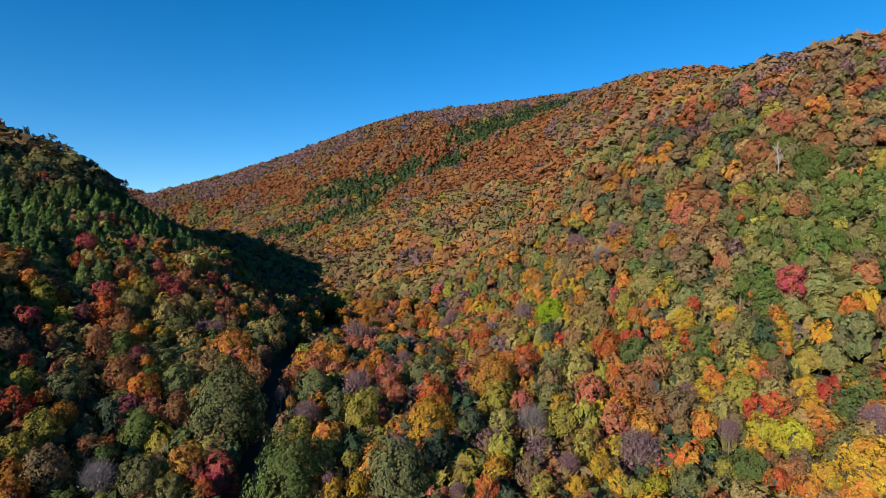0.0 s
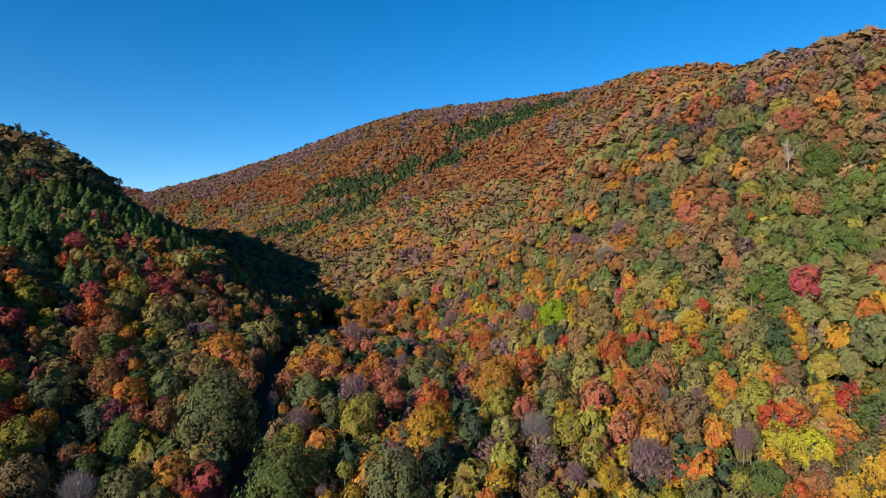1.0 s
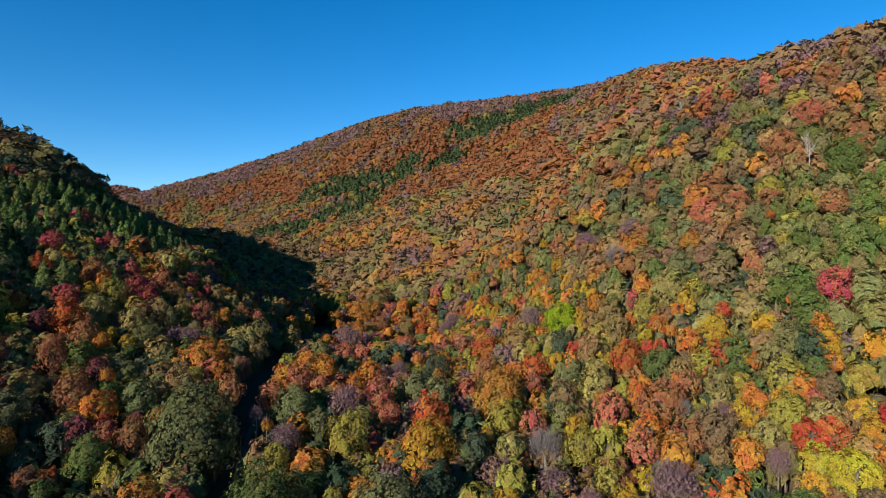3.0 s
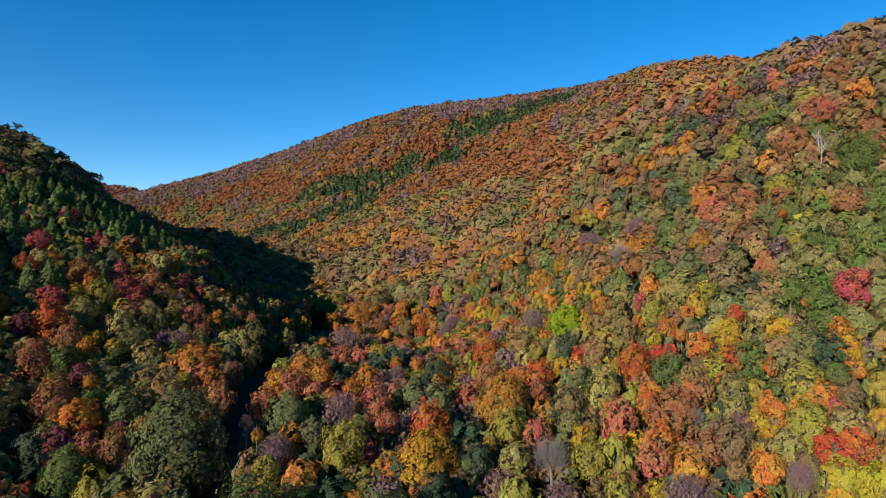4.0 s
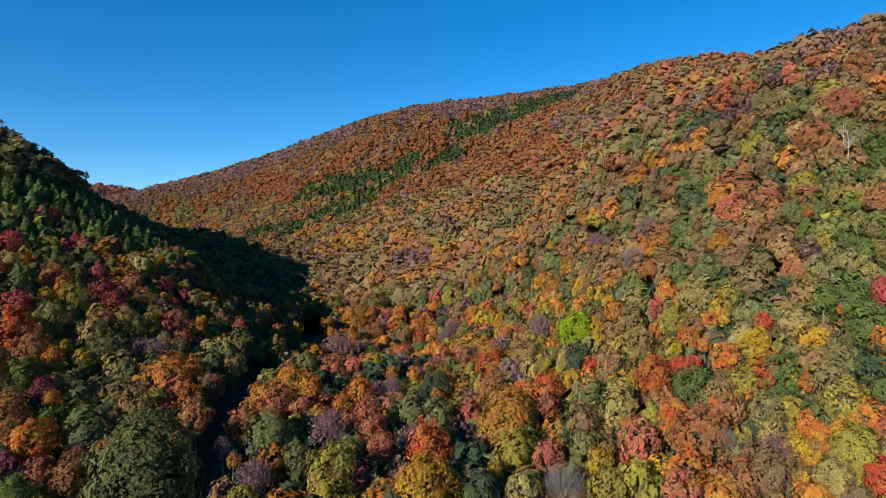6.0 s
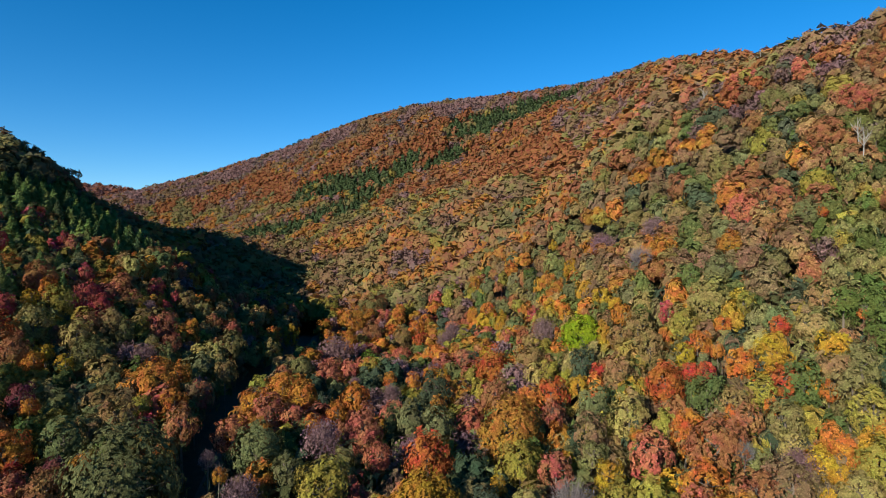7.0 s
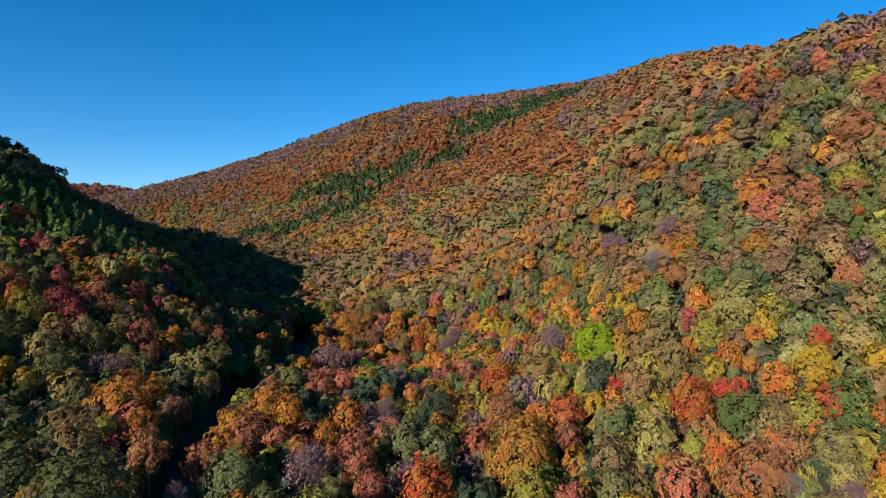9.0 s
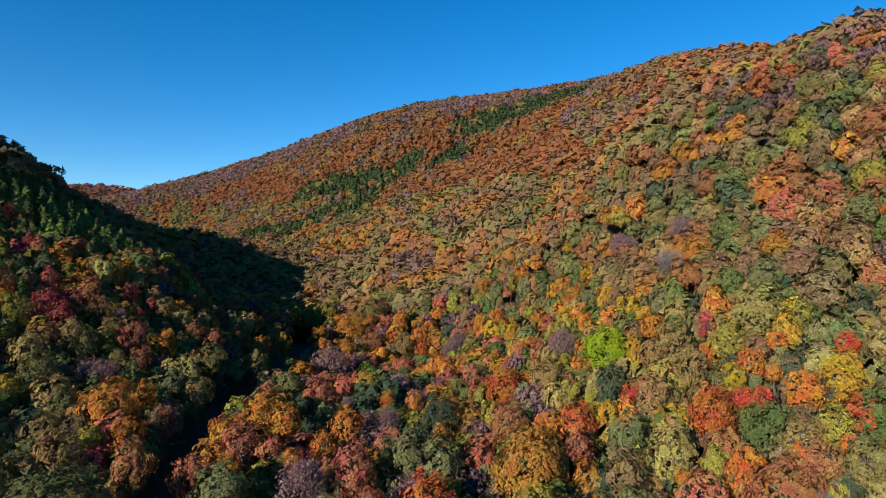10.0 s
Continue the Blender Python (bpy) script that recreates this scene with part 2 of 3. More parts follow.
CLOSE = {
    "broad": [np.concatenate([broadleaf(34, 20, 0.122, 3, tall=t), core(t)]) for t in (0.95, 1.1, 1.3, 1.05, 1.5, 1.2)],
    "bare": [np.concatenate([half_bare(600, 90, 0.055, 3, 0.010), trunk_sticks(-2.0)]) for _ in range(3)],
    "mauve": [np.concatenate([half_bare(400, 460, 0.08, 3, 0.012), trunk_sticks(-2.0)]) for _ in range(3)],
    "conifer": [np.concatenate([conifer(22, 36, 0.13, 3), cone_core()]) for _ in range(4)],
}
MIDDLE = {
    "broad": [np.concatenate([broadleaf(26, 19, 0.145, 3, tall=t), core(t)]) for t in (0.95, 1.1, 1.3, 1.05, 1.5, 1.2)],
    "bare": [np.concatenate([half_bare(330, 60, 0.07, 3, 0.016), trunk_sticks(-2.0)]) for _ in range(3)],
    "mauve": [np.concatenate([half_bare(230, 280, 0.11, 3, 0.018), trunk_sticks(-2.0)]) for _ in range(3)],
    "conifer": [np.concatenate([conifer(16, 22, 0.20, 3), cone_core()]) for _ in range(4)],
}
FAR = {
    "broad": [np.concatenate([broadleaf(14, 8, 0.27, 3, tall=t, stir=0.4), core(t, 0.55)]) for t in (0.95, 1.1, 1.35, 1.2, 1.5)],
    "bare": [np.concatenate([half_bare(110, 20, 0.1, 3, 0.03), trunk_sticks(-2.0)]) for _ in range(3)],
    "mauve": [np.concatenate([half_bare(60, 90, 0.16, 3, 0.03), trunk_sticks(-2.0)]) for _ in range(3)],
    "conifer": [np.concatenate([conifer(9, 11, 0.30, 3), cone_core()]) for _ in range(3)],
}
DISTANT = {
    "broad": [np.concatenate([broadleaf(9, 7, 0.27, 3, tall=t, stir=0.08), small_core(t)]) for t in (0.9, 1.0, 1.15, 1.05)],
    "bare": [np.concatenate([half_bare(50, 6, 0.2, 3, 0.05), trunk_sticks(-2.0)]) for _ in range(3)],
    "mauve": [np.concatenate([half_bare(26, 40, 0.24, 3, 0.05), trunk_sticks(-2.0)]) for _ in range(3)],
    "conifer": [np.concatenate([conifer(6, 7, 0.42, 3), cone_core()]) for _ in range(3)],
}


def habit(colour):
    if colour in ("spruce", "larch"):
        return "conifer"
    return colour if colour in ("bare", "mauve") else "broad"


def tree_size(colour, r, lift=0.0):
    """Half the crown's depth, and the height of its middle over the ground."""
    if habit(colour) == "conifer":
        return r, CANOPY - 2.6 + 0.25 * r + lift
    deep = max(0.95 * r, min(4.03, 1.3 * r))
    return deep, CANOPY + 0.75 * r - deep + lift


def woods(name, trees, models, label, category="woodland", lift=0.0, spread=0.22, blend=0.0, leaves=WOODS, soft=0.0):
    """Uncountable trees in one mesh; trees: rows of x, y, radius, colour and how much lower they stay than the canopy."""
    verts, tints, round_ = [], [], []
    usual = np.mean([COLOURS[row[3]] for row in trees if habit(row[3]) != "conifer"], 0)
    feet = land([row[0] for row in trees], [row[1] for row in trees])
    for (x, y, r, colour, drop), foot in zip(trees, feet):
        choice = models[habit(colour)]
        model = choice[rng.integers(len(choice))]
        a, (deep, mid) = rng.uniform(0, 2 * np.pi), tree_size(colour, r, lift - drop + rng.normal() * 0.7)
        c, s = math.cos(a) * r * rng.uniform(0.88, 1.12), math.sin(a) * r * rng.uniform(0.88, 1.12)
        m = np.array([[c, -s, 0], [s, c, 0], [0, 0, deep * rng.uniform(0.92, 1.12)]])
        verts.append((model.reshape(-1, 3) @ m.T + (x, y, foot + mid)).astype(np.float32))
        if soft:
            flat = unit(np.cross(model[:, 1] - model[:, 0], model[:, 2] - model[:, 0]))
            out = unit(unit(model.mean(1)) + (0, 0, 0.7))
            flat = flat * np.where((flat * out).sum(1, keepdims=True) < 0, -1, 1)
            round_.append((unit(np.repeat(flat * (1 - soft) + out * soft, 3, 0)) @ (m / r).T).astype(np.float32))
        own = np.array(COLOURS[colour])
        if habit(colour) != "conifer":
            own = own * (1 - blend) + usual * blend
        tint = own * rng.uniform(1 - spread, 1 + spread) * rng.uniform(1 - spread * 0.4, 1 + spread * 0.4, 3)
        tints.append(np.repeat(np.append(tint, 1.0)[None].astype(np.float32), len(model), 0))
    verts, tints = np.concatenate(verts), np.concatenate(tints)
    mesh = mesh_object(name, verts, np.arange(len(verts)).reshape(-1, 3), leaves, soft > 0)
    if soft:                                        # the leaves of a crown turn outwards from its middle
        mesh.normals_split_custom_set_from_vertices(unit(np.concatenate(round_)))
    attr = mesh.attributes.new("leaf_colour", "FLOAT_COLOR", "FACE")
    attr.data.foreach_set("color", tints.ravel())
    return tagged(new(name, mesh), label, category, kind="stuff")


# ---- single trees that stand out, by place and leaf colour: x, y, crown radius ----
SHADED_FLANK = {
    "larch": [(-119.3, 182.1, 5.0), (-115.3, 188.5, 4.0), (-107.5, 198.0, 3.1), (-118.6, 189.7, 4.1), (-119.8, 206.0, 3.1), (-117.2, 210.3, 2.7), (-114.3, 235.0, 2.9), (-130.3, 208.0, 3.4)],
    "rust": [(-113.0, 196.4, 4.6), (-91.7, 204.6, 3.1), (-95.7, 164.1, 4.3), (-95.0, 151.6, 4.8), (-49.6, 146.2, 3.2), (-81.6, 138.6, 5.2), (-61.7, 126.5, 4.0), (-73.4, 218.8, 2.5), (-85.8, 245.2, 2.9), (-73.9, 113.8, 1.9)],
    "orange": [(-108.0, 192.9, 2.4), (-90.1, 162.9, 2.3), (-79.8, 148.0, 1.8), (-61.7, 171.4, 2.6), (-54.9, 153.3, 2.9), (-73.8, 134.6, 4.4), (-60.4, 133.7, 1.6), (-61.7, 242.1, 3.2), (-47.1, 267.6, 3.8), (-91.1, 124.5, 1.6), (-81.6, 103.0, 2.3), (-78.5, 99.0, 2.8)],
    "gold": [(-106.9, 184.9, 2.3), (-87.9, 202.4, 1.6), (-90.5, 166.7, 2.4), (-84.2, 164.5, 2.0), (-87.0, 145.1, 1.5), (-58.7, 255.7, 3.2)],
    "crimson": [(-110.2, 178.6, 4.2), (-99.1, 195.3, 3.6), (-94.3, 193.5, 3.3), (-92.6, 220.6, 2.6), (-87.7, 222.7, 1.7), (-114.8, 151.9, 3.5), (-133.7, 206.6, 3.9), (-125.9, 225.3, 1.9), (-108.3, 209.3, 2.2)],
    "moss_yellow": [(-101.7, 188.3, 4.3), (-82.6, 192.8, 2.3), (-91.2, 157.1, 2.1), (-60.3, 152.1, 2.3), (-59.1, 328.7, 8.5), (-84.3, 115.2, 4.0), (-97.8, 127.5, 2.9), (-84.5, 108.5, 3.5)],
    "pale": [(-99.3, 175.6, 4.6), (-89.7, 176.9, 3.6), (-76.1, 186.3, 1.8), (-55.3, 219.9, 3.3), (-79.3, 223.9, 3.0)],
    "red_orange": [(-103.1, 168.5, 5.5), (-47.2, 107.5, 1.6), (-126.3, 190.1, 2.9)],
    "maroon": [(-107.0, 163.6, 3.2), (-84.1, 151.2, 2.5), (-72.1, 126.4, 2.9), (-63.9, 132.5, 1.8), (-76.7, 276.6, 3.7)],
    "tan": [(-88.1, 187.7, 4.1), (-65.0, 142.8, 3.0), (-61.4, 145.9, 3.6), (-69.6, 242.9, 3.3), (-54.2, 178.9, 3.0), (-84.5, 224.4, 3.1)],
    "olive": [(-82.8, 170.3, 4.2), (-69.0, 179.4, 3.1), (-76.5, 128.9, 2.7), (-62.4, 204.1, 3.9), (-83.1, 185.9, 2.6), (-41.6, 205.0, 4.2), (-53.5, 106.9, 2.9)],
    "pink_rust": [(-78.5, 196.5, 4.2), (-72.9, 189.8, 2.6), (-67.8, 127.7, 2.6), (-68.9, 222.4, 3.0), (-81.9, 265.8, 3.6), (-94.3, 393.5, 5.8), (-53.9, 353.1, 4.7), (-43.6, 192.3, 2.5), (-50.0, 110.2, 1.7)],
    "mauve": [(-72.6, 175.8, 3.7), (-87.3, 205.8, 2.4), (-40.3, 135.9, 1.6)],
    "green": [(-89.4, 153.3, 4.0), (-75.5, 141.1, 2.6), (-66.8, 121.0, 4.7), (-58.1, 137.0, 2.1), (-69.7, 112.5, 2.0)],
    "amber": [(-62.8, 161.6, 5.1), (-76.8, 373.6, 8.0), (-41.9, 300.7, 7.7), (-83.7, 120.7, 3.0), (-52.7, 112.2, 3.9)],
    "brown": [(-53.8, 160.9, 2.1), (-76.9, 106.4, 4.8), (-109.0, 137.5, 3.6)],
    "willow": [(-66.5, 138.4, 3.8), (-50.2, 128.3, 9.4), (-88.7, 129.4, 4.3), (-60.0, 108.7, 4.6)],
    "red": [(-70.2, 130.9, 1.5), (-92.6, 118.2, 3.5), (-102.2, 134.1, 2.1)],
    "pine_green": [(-75.3, 125.4, 3.7)],
    "bare": [(-67.2, 106.2, 4.5)],
    "spruce": [(-118.5, 221.4, 2.8), (-142.5, 233.4, 3.6), (-148.9, 230.8, 3.6), (-142.1, 245.6, 3.7), (-137.3, 252.1, 3.5)],
}
VALLEY_FLOOR = {
    "olive": [(-26.6, 344.9, 9.1), (-36.4, 323.8, 7.7), (27.7, 142.6, 3.0), (-25.1, 113.4, 2.8)],
    "rust": [(-31.1, 287.8, 5.4), (12.5, 168.9, 4.5)],
    "orange": [(-39.1, 274.1, 3.6), (-37.1, 169.5, 4.0), (-31.8, 166.4, 4.5), (-40.0, 157.9, 3.1), (-20.4, 170.2, 3.9), (-22.3, 158.8, 2.4), (-25.8, 151.4, 1.9), (-36.9, 132.4, 1.2), (-2.7, 245.5, 5.9), (-7.9, 190.5, 2.0), (-14.4, 193.3, 1.9), (-12.0, 293.9, 3.8), (19.7, 276.5, 3.6), (24.0, 219.6, 1.8)],
    "mauve": [(-39.8, 247.8, 8.4), (-23.2, 187.9, 1.9), (-22.7, 144.8, 4.3), (-31.9, 128.4, 3.5), (-15.0, 230.7, 3.8), (-12.4, 174.7, 2.8), (1.9, 268.0, 4.5), (4.5, 276.1, 4.1), (29.8, 202.5, 4.4), (-22.8, 108.9, 1.4), (2.8, 104.3, 1.8), (25.7, 112.3, 2.5)],
    "pink_rust": [(-31.7, 196.2, 4.5), (-35.4, 153.4, 3.4), (-39.2, 143.8, 3.5), (-30.6, 154.5, 2.7), (-16.0, 150.8, 4.5), (-11.9, 142.1, 2.7), (-16.1, 261.4, 3.9), (6.7, 204.4, 4.0), (20.6, 216.0, 2.7), (23.4, 157.7, 2.5), (20.4, 140.2, 3.4)],
    "apple": [(-25.5, 237.0, 5.7)],
    "pine_green": [(-26.8, 164.5, 2.0), (-1.9, 177.5, 4.5), (7.0, 131.0, 3.1), (-1.7, 117.7, 4.4)],
    "willow": [(-33.5, 140.4, 5.2), (-26.3, 134.5, 2.7), (-6.3, 157.6, 3.9), (-1.0, 155.8, 3.7), (-10.6, 158.1, 2.5), (-9.5, 109.8, 6.7)],
    "moss_yellow": [(-19.4, 130.6, 4.8), (-32.3, 123.5, 2.7), (26.3, 176.0, 2.5), (14.2, 142.3, 4.5), (29.0, 130.3, 3.8), (-19.4, 114.3, 1.9), (19.1, 104.7, 2.3)],
    "red_orange": [(-2.7, 143.0, 5.0), (-9.5, 278.5, 3.9), (13.4, 187.8, 4.8), (24.8, 165.4, 3.7), (8.2, 104.2, 2.4)],
    "gold": [(-3.4, 129.9, 6.3), (0.1, 193.9, 1.7), (22.5, 253.4, 3.3), (9.6, 136.2, 1.5), (29.2, 137.5, 2.7), (-21.2, 105.8, 2.3), (-17.1, 107.0, 2.0), (11.0, 111.2, 3.0), (25.6, 103.8, 2.4)],
    "amber": [(-1.0, 166.5, 2.0), (-7.5, 298.4, 3.9), (13.7, 282.5, 3.1), (14.1, 153.7, 7.3), (16.9, 314.8, 4.1)],
    "tan": [(-17.6, 283.7, 4.8), (22.9, 185.9, 4.6)],
    "green": [(16.5, 241.2, 2.6), (-31.2, 110.1, 7.9)],
    "brown": [(29.2, 149.1, 3.6), (17.2, 109.9, 3.1)],
    "bare": [(21.1, 130.8, 4.8)],
    "pale": [(13.8, 131.2, 3.2)],
}
SUNNY_SLOPE = {
    "crimson": [(31.6, 230.7, 2.5), (56.7, 179.7, 2.3), (98.9, 155.8, 4.3)],
    "orange": [(37.6, 210.3, 2.7), (47.8, 188.5, 3.1), (57.5, 165.1, 2.8), (37.1, 146.1, 1.4), (45.6, 143.7, 3.3), (54.0, 144.2, 1.9), (43.1, 131.0, 3.9), (62.0, 155.2, 3.5), (59.7, 160.8, 1.5), (61.2, 143.3, 1.6), (65.6, 134.3, 2.2), (66.4, 131.8, 2.5), (57.4, 120.3, 3.2), (88.5, 145.3, 2.6), (71.5, 143.0, 1.8), (75.5, 132.7, 3.0), (84.8, 136.1, 2.1), (64.2, 167.5, 2.2), (61.9, 92.6, 2.7), (77.0, 110.3, 3.2)],
    "lime": [(37.5, 187.1, 6.4)],
    "pine_green": [(33.7, 173.5, 3.7), (83.6, 141.9, 3.2)],
    "red": [(36.4, 168.6, 2.0), (52.5, 157.9, 2.0), (54.8, 156.5, 2.2), (69.5, 120.8, 3.6), (85.1, 120.2, 3.1)],
    "gold": [(45.6, 217.8, 3.6), (47.0, 203.7, 3.2), (48.2, 195.5, 2.3), (30.8, 165.5, 2.6), (67.9, 154.6, 4.1), (61.2, 130.6, 2.5), (62.6, 127.6, 1.8), (58.7, 124.8, 1.2), (78.6, 151.6, 3.3), (87.4, 141.7, 3.0), (31.8, 109.4, 2.3), (33.3, 103.6, 2.2), (68.5, 97.9, 2.3), (63.0, 109.7, 2.6), (75.2, 96.0, 5.8), (90.9, 120.6, 2.2), (49.6, 287.1, 2.4), (49.5, 251.1, 3.7)],
    "amber": [(41.8, 240.7, 4.4), (80.1, 194.8, 4.0), (67.8, 209.4, 4.5), (41.8, 258.7, 3.8)],
    "green": [(51.6, 182.9, 2.2), (68.8, 146.3, 3.7), (52.5, 150.3, 4.3), (81.0, 136.1, 2.8), (57.6, 102.9, 4.1), (91.1, 118.4, 3.8), (85.4, 115.6, 2.9), (136.3, 204.0, 7.6), (66.1, 189.5, 3.7), (37.9, 279.5, 3.4)],
    "moss_yellow": [(57.7, 172.7, 4.0), (33.7, 128.7, 3.8), (30.2, 260.0, 2.9), (71.0, 171.2, 2.6), (61.4, 147.1, 2.8), (74.8, 136.7, 3.9), (69.4, 127.4, 4.6), (30.8, 118.6, 2.9), (35.3, 101.1, 2.4), (53.9, 104.1, 2.2), (111.5, 205.7, 5.2), (115.2, 238.9, 6.0)],
    "tan": [(48.8, 179.0, 3.9), (44.1, 177.7, 3.5), (48.4, 169.0, 4.0), (39.5, 165.6, 3.7), (56.0, 147.2, 3.4), (81.5, 152.2, 2.4), (84.7, 164.0, 3.3), (75.2, 147.0, 3.3), (52.6, 121.0, 2.0), (70.2, 156.6, 2.1)],
    "lemon": [(53.5, 162.7, 2.5), (67.0, 115.2, 2.6), (39.6, 101.2, 2.4), (70.7, 110.7, 4.7)],
    "red_orange": [(47.0, 157.4, 4.3), (73.4, 161.1, 2.3), (66.0, 147.7, 2.8), (88.1, 156.5, 1.3), (72.6, 119.8, 3.0), (59.3, 97.8, 2.5), (103.5, 191.7, 1.6)],
    "willow": [(32.3, 158.0, 3.9), (44.6, 99.9, 3.4), (100.9, 194.2, 4.4), (72.4, 186.5, 4.1)],
    "pale": [(37.2, 151.0, 3.9), (65.6, 177.2, 6.0), (59.7, 135.3, 2.3), (78.1, 157.8, 3.6), (75.2, 125.2, 3.1), (63.0, 123.8, 3.4)],
    "pink_rust": [(37.3, 140.0, 3.8), (39.6, 126.2, 3.2), (75.8, 129.3, 2.0), (91.7, 209.4, 5.6), (145.6, 236.6, 6.6)],
    "olive": [(31.2, 277.2, 3.1), (61.6, 139.8, 3.7), (79.7, 145.6, 4.1), (74.2, 140.8, 3.6), (76.8, 103.9, 4.4), (135.1, 213.5, 4.7), (133.2, 263.1, 6.2), (100.9, 240.2, 5.3), (136.0, 461.3, 8.5)],
    "rust": [(48.5, 138.8, 5.6), (49.1, 127.2, 3.5), (56.0, 142.1, 2.7), (62.4, 104.5, 2.1), (63.5, 99.7, 2.8), (119.7, 185.7, 4.5), (101.8, 209.3, 5.1), (129.2, 227.6, 6.6), (88.6, 247.0, 4.8), (166.0, 256.0, 6.5)],
    "bare": [(52.0, 135.8, 2.3), (61.6, 211.7, 5.1)],
    "brown": [(54.5, 127.4, 4.6), (79.8, 131.1, 2.5), (63.5, 119.0, 2.3), (67.4, 102.6, 2.7), (176.9, 293.0, 6.8)],
    "mauve": [(58.1, 130.7, 3.0), (40.9, 114.3, 5.0), (86.3, 109.1, 3.5), (61.0, 116.7, 2.5), (72.4, 229.7, 4.4), (60.4, 249.5, 5.6)],
    "robinia": [(87.5, 161.1, 3.6), (90.7, 157.0, 4.2), (89.7, 151.1, 4.4)],
}


# ---- near trees, each a thing with trunk and crown ----
def trunk_mesh(name, low, limbs, reach, mat, top=0.55):
    """A tapered trunk that forks into bent limbs; one unit is the crown's radius."""
    bm = bmesh.new()

    def limb(a, b, ra, rb, sides):
        bent = a.lerp(b, 0.5) + Vector(rng.normal(size=3)) * (b - a).length * 0.06
        rings = []
        for p, r in ((a, ra), (bent, (ra + rb) / 2), (b, rb)):
            out = (b - a).normalized()
            u = out.orthogonal().normalized()
            v = out.cross(u)
            rings.append([bm.verts.new(p + u * math.cos(t) * r + v * math.sin(t) * r) for t in np.linspace(0, 2 * math.pi, sides, endpoint=False)])
        for one, two in zip(rings, rings[1:]):
            for i in range(sides):
                bm.faces.new((one[i], one[(i + 1) % sides], two[(i + 1) % sides], two[i]))

    fork = Vector((0.03, 0.02, -0.45))
    limb(Vector((0, 0, low)), fork, 0.085, 0.055, 7)
    limb(fork, Vector((0.02, -0.04, top)), 0.055, 0.012, 6)
    for i in range(limbs):
        a = i * 2.4 + rng.uniform(-0.4, 0.4)
        start = fork.lerp(Vector((0.02, -0.04, top)), rng.uniform(0.0, 0.7))
        end = start + Vector((math.cos(a), math.sin(a), rng.uniform(0.45, 1.1))).normalized() * reach * rng.uniform(0.7, 1.05)
        limb(start, end, 0.035, 0.010, 5)
        for _ in range(2):
            base = start.lerp(end, rng.uniform(0.4, 0.8))
            limb(base, base + Vector((rng.normal() * 0.5, rng.normal() * 0.5, 0.7)).normalized() * reach * 0.5, 0.016, 0.005, 4)
    mesh = bpy.data.meshes.new(name)
    bm.to_mesh(mesh)
    bm.free()
    mesh.materials.append(mat)
    return mesh


def outward(faces, soft):
    """Normals of leaves that lean out from the crown's middle, one for each corner."""
    flat = unit(np.cross(faces[:, 1] - faces[:, 0], faces[:, 2] - faces[:, 0]))
    out = unit(unit(faces.mean(1)) + (0, 0, 0.25))
    flat = flat * np.where((flat * out).sum(1, keepdims=True) < 0, -1, 1)
    return unit(np.repeat(flat * (1 - soft) + out * soft, faces.shape[1], 0))


def crown_mesh(faces, soft=0.5):
    mesh = mesh_object("crown", faces.reshape(-1, 3), np.arange(faces.size // 3).reshape(-1, 4), LEAVES, soft > 0)
    if soft:
        mesh.normals_split_custom_set_from_vertices(outward(faces, soft))
    return mesh


SHAPES = ((0.95, 0.14), (1.05, 0.18), (1.15, 0.2), (1.0, 0.1), (1.25, 0.22), (1.1, 0.16))
NEAR_BROAD = {
    "small": [crown_mesh(broadleaf(34, 36, 0.086, 4, tall=t, ragged=g, droop=-0.95)) for t, g in SHAPES],
    "middling": [crown_mesh(broadleaf(54, 54, 0.058, 4, tall=t, ragged=g, droop=-0.95)) for t, g in SHAPES],
    "large": [crown_mesh(broadleaf(90, 70, 0.040, 4, tall=t, ragged=g, droop=-0.95)) for t, g in SHAPES[:4]],
}
NEAR_MAUVE = [crown_mesh(half_bare(1000, 1300, 0.05, 4, 0.006), 0) for _ in range(2)]
NEAR_BARE = [crown_mesh(half_bare(1300, 90, 0.05, 4, 0.005), 0) for _ in range(2)]
NEAR_CONE = [crown_mesh(conifer(24, 46, 0.10, 4)) for _ in range(2)]
TRUNKS = [trunk_mesh("trunk", -4.2, 5, 0.75, BARK) for _ in range(4)]
POLES = [trunk_mesh("trunk", -4.2, 0, 0.3, BARK, 1.2)]

WORDS = {
    "red": "bright red", "red_orange": "fiery red-orange", "orange": "orange", "gold": "golden yellow", "lemon": "lemon yellow", "amber": "amber and rust",
    "rust": "rust brown", "pink_rust": "pinkish rust", "crimson": "crimson", "maroon": "dark maroon", "mauve": "sparse mauve-brown", "brown": "dull brown",
    "tan": "pale tan", "pale": "pale yellow", "olive": "olive", "moss_yellow": "mossy yellow", "lime": "bright lime green", "green": "fresh green",
    "deep_green": "deep green", "pine_green": "dark green", "willow": "grey-green", "spruce": "dark green", "larch": "light green", "robinia": "feathery green", "apple": "apple green", "bare": "hardly any",
}


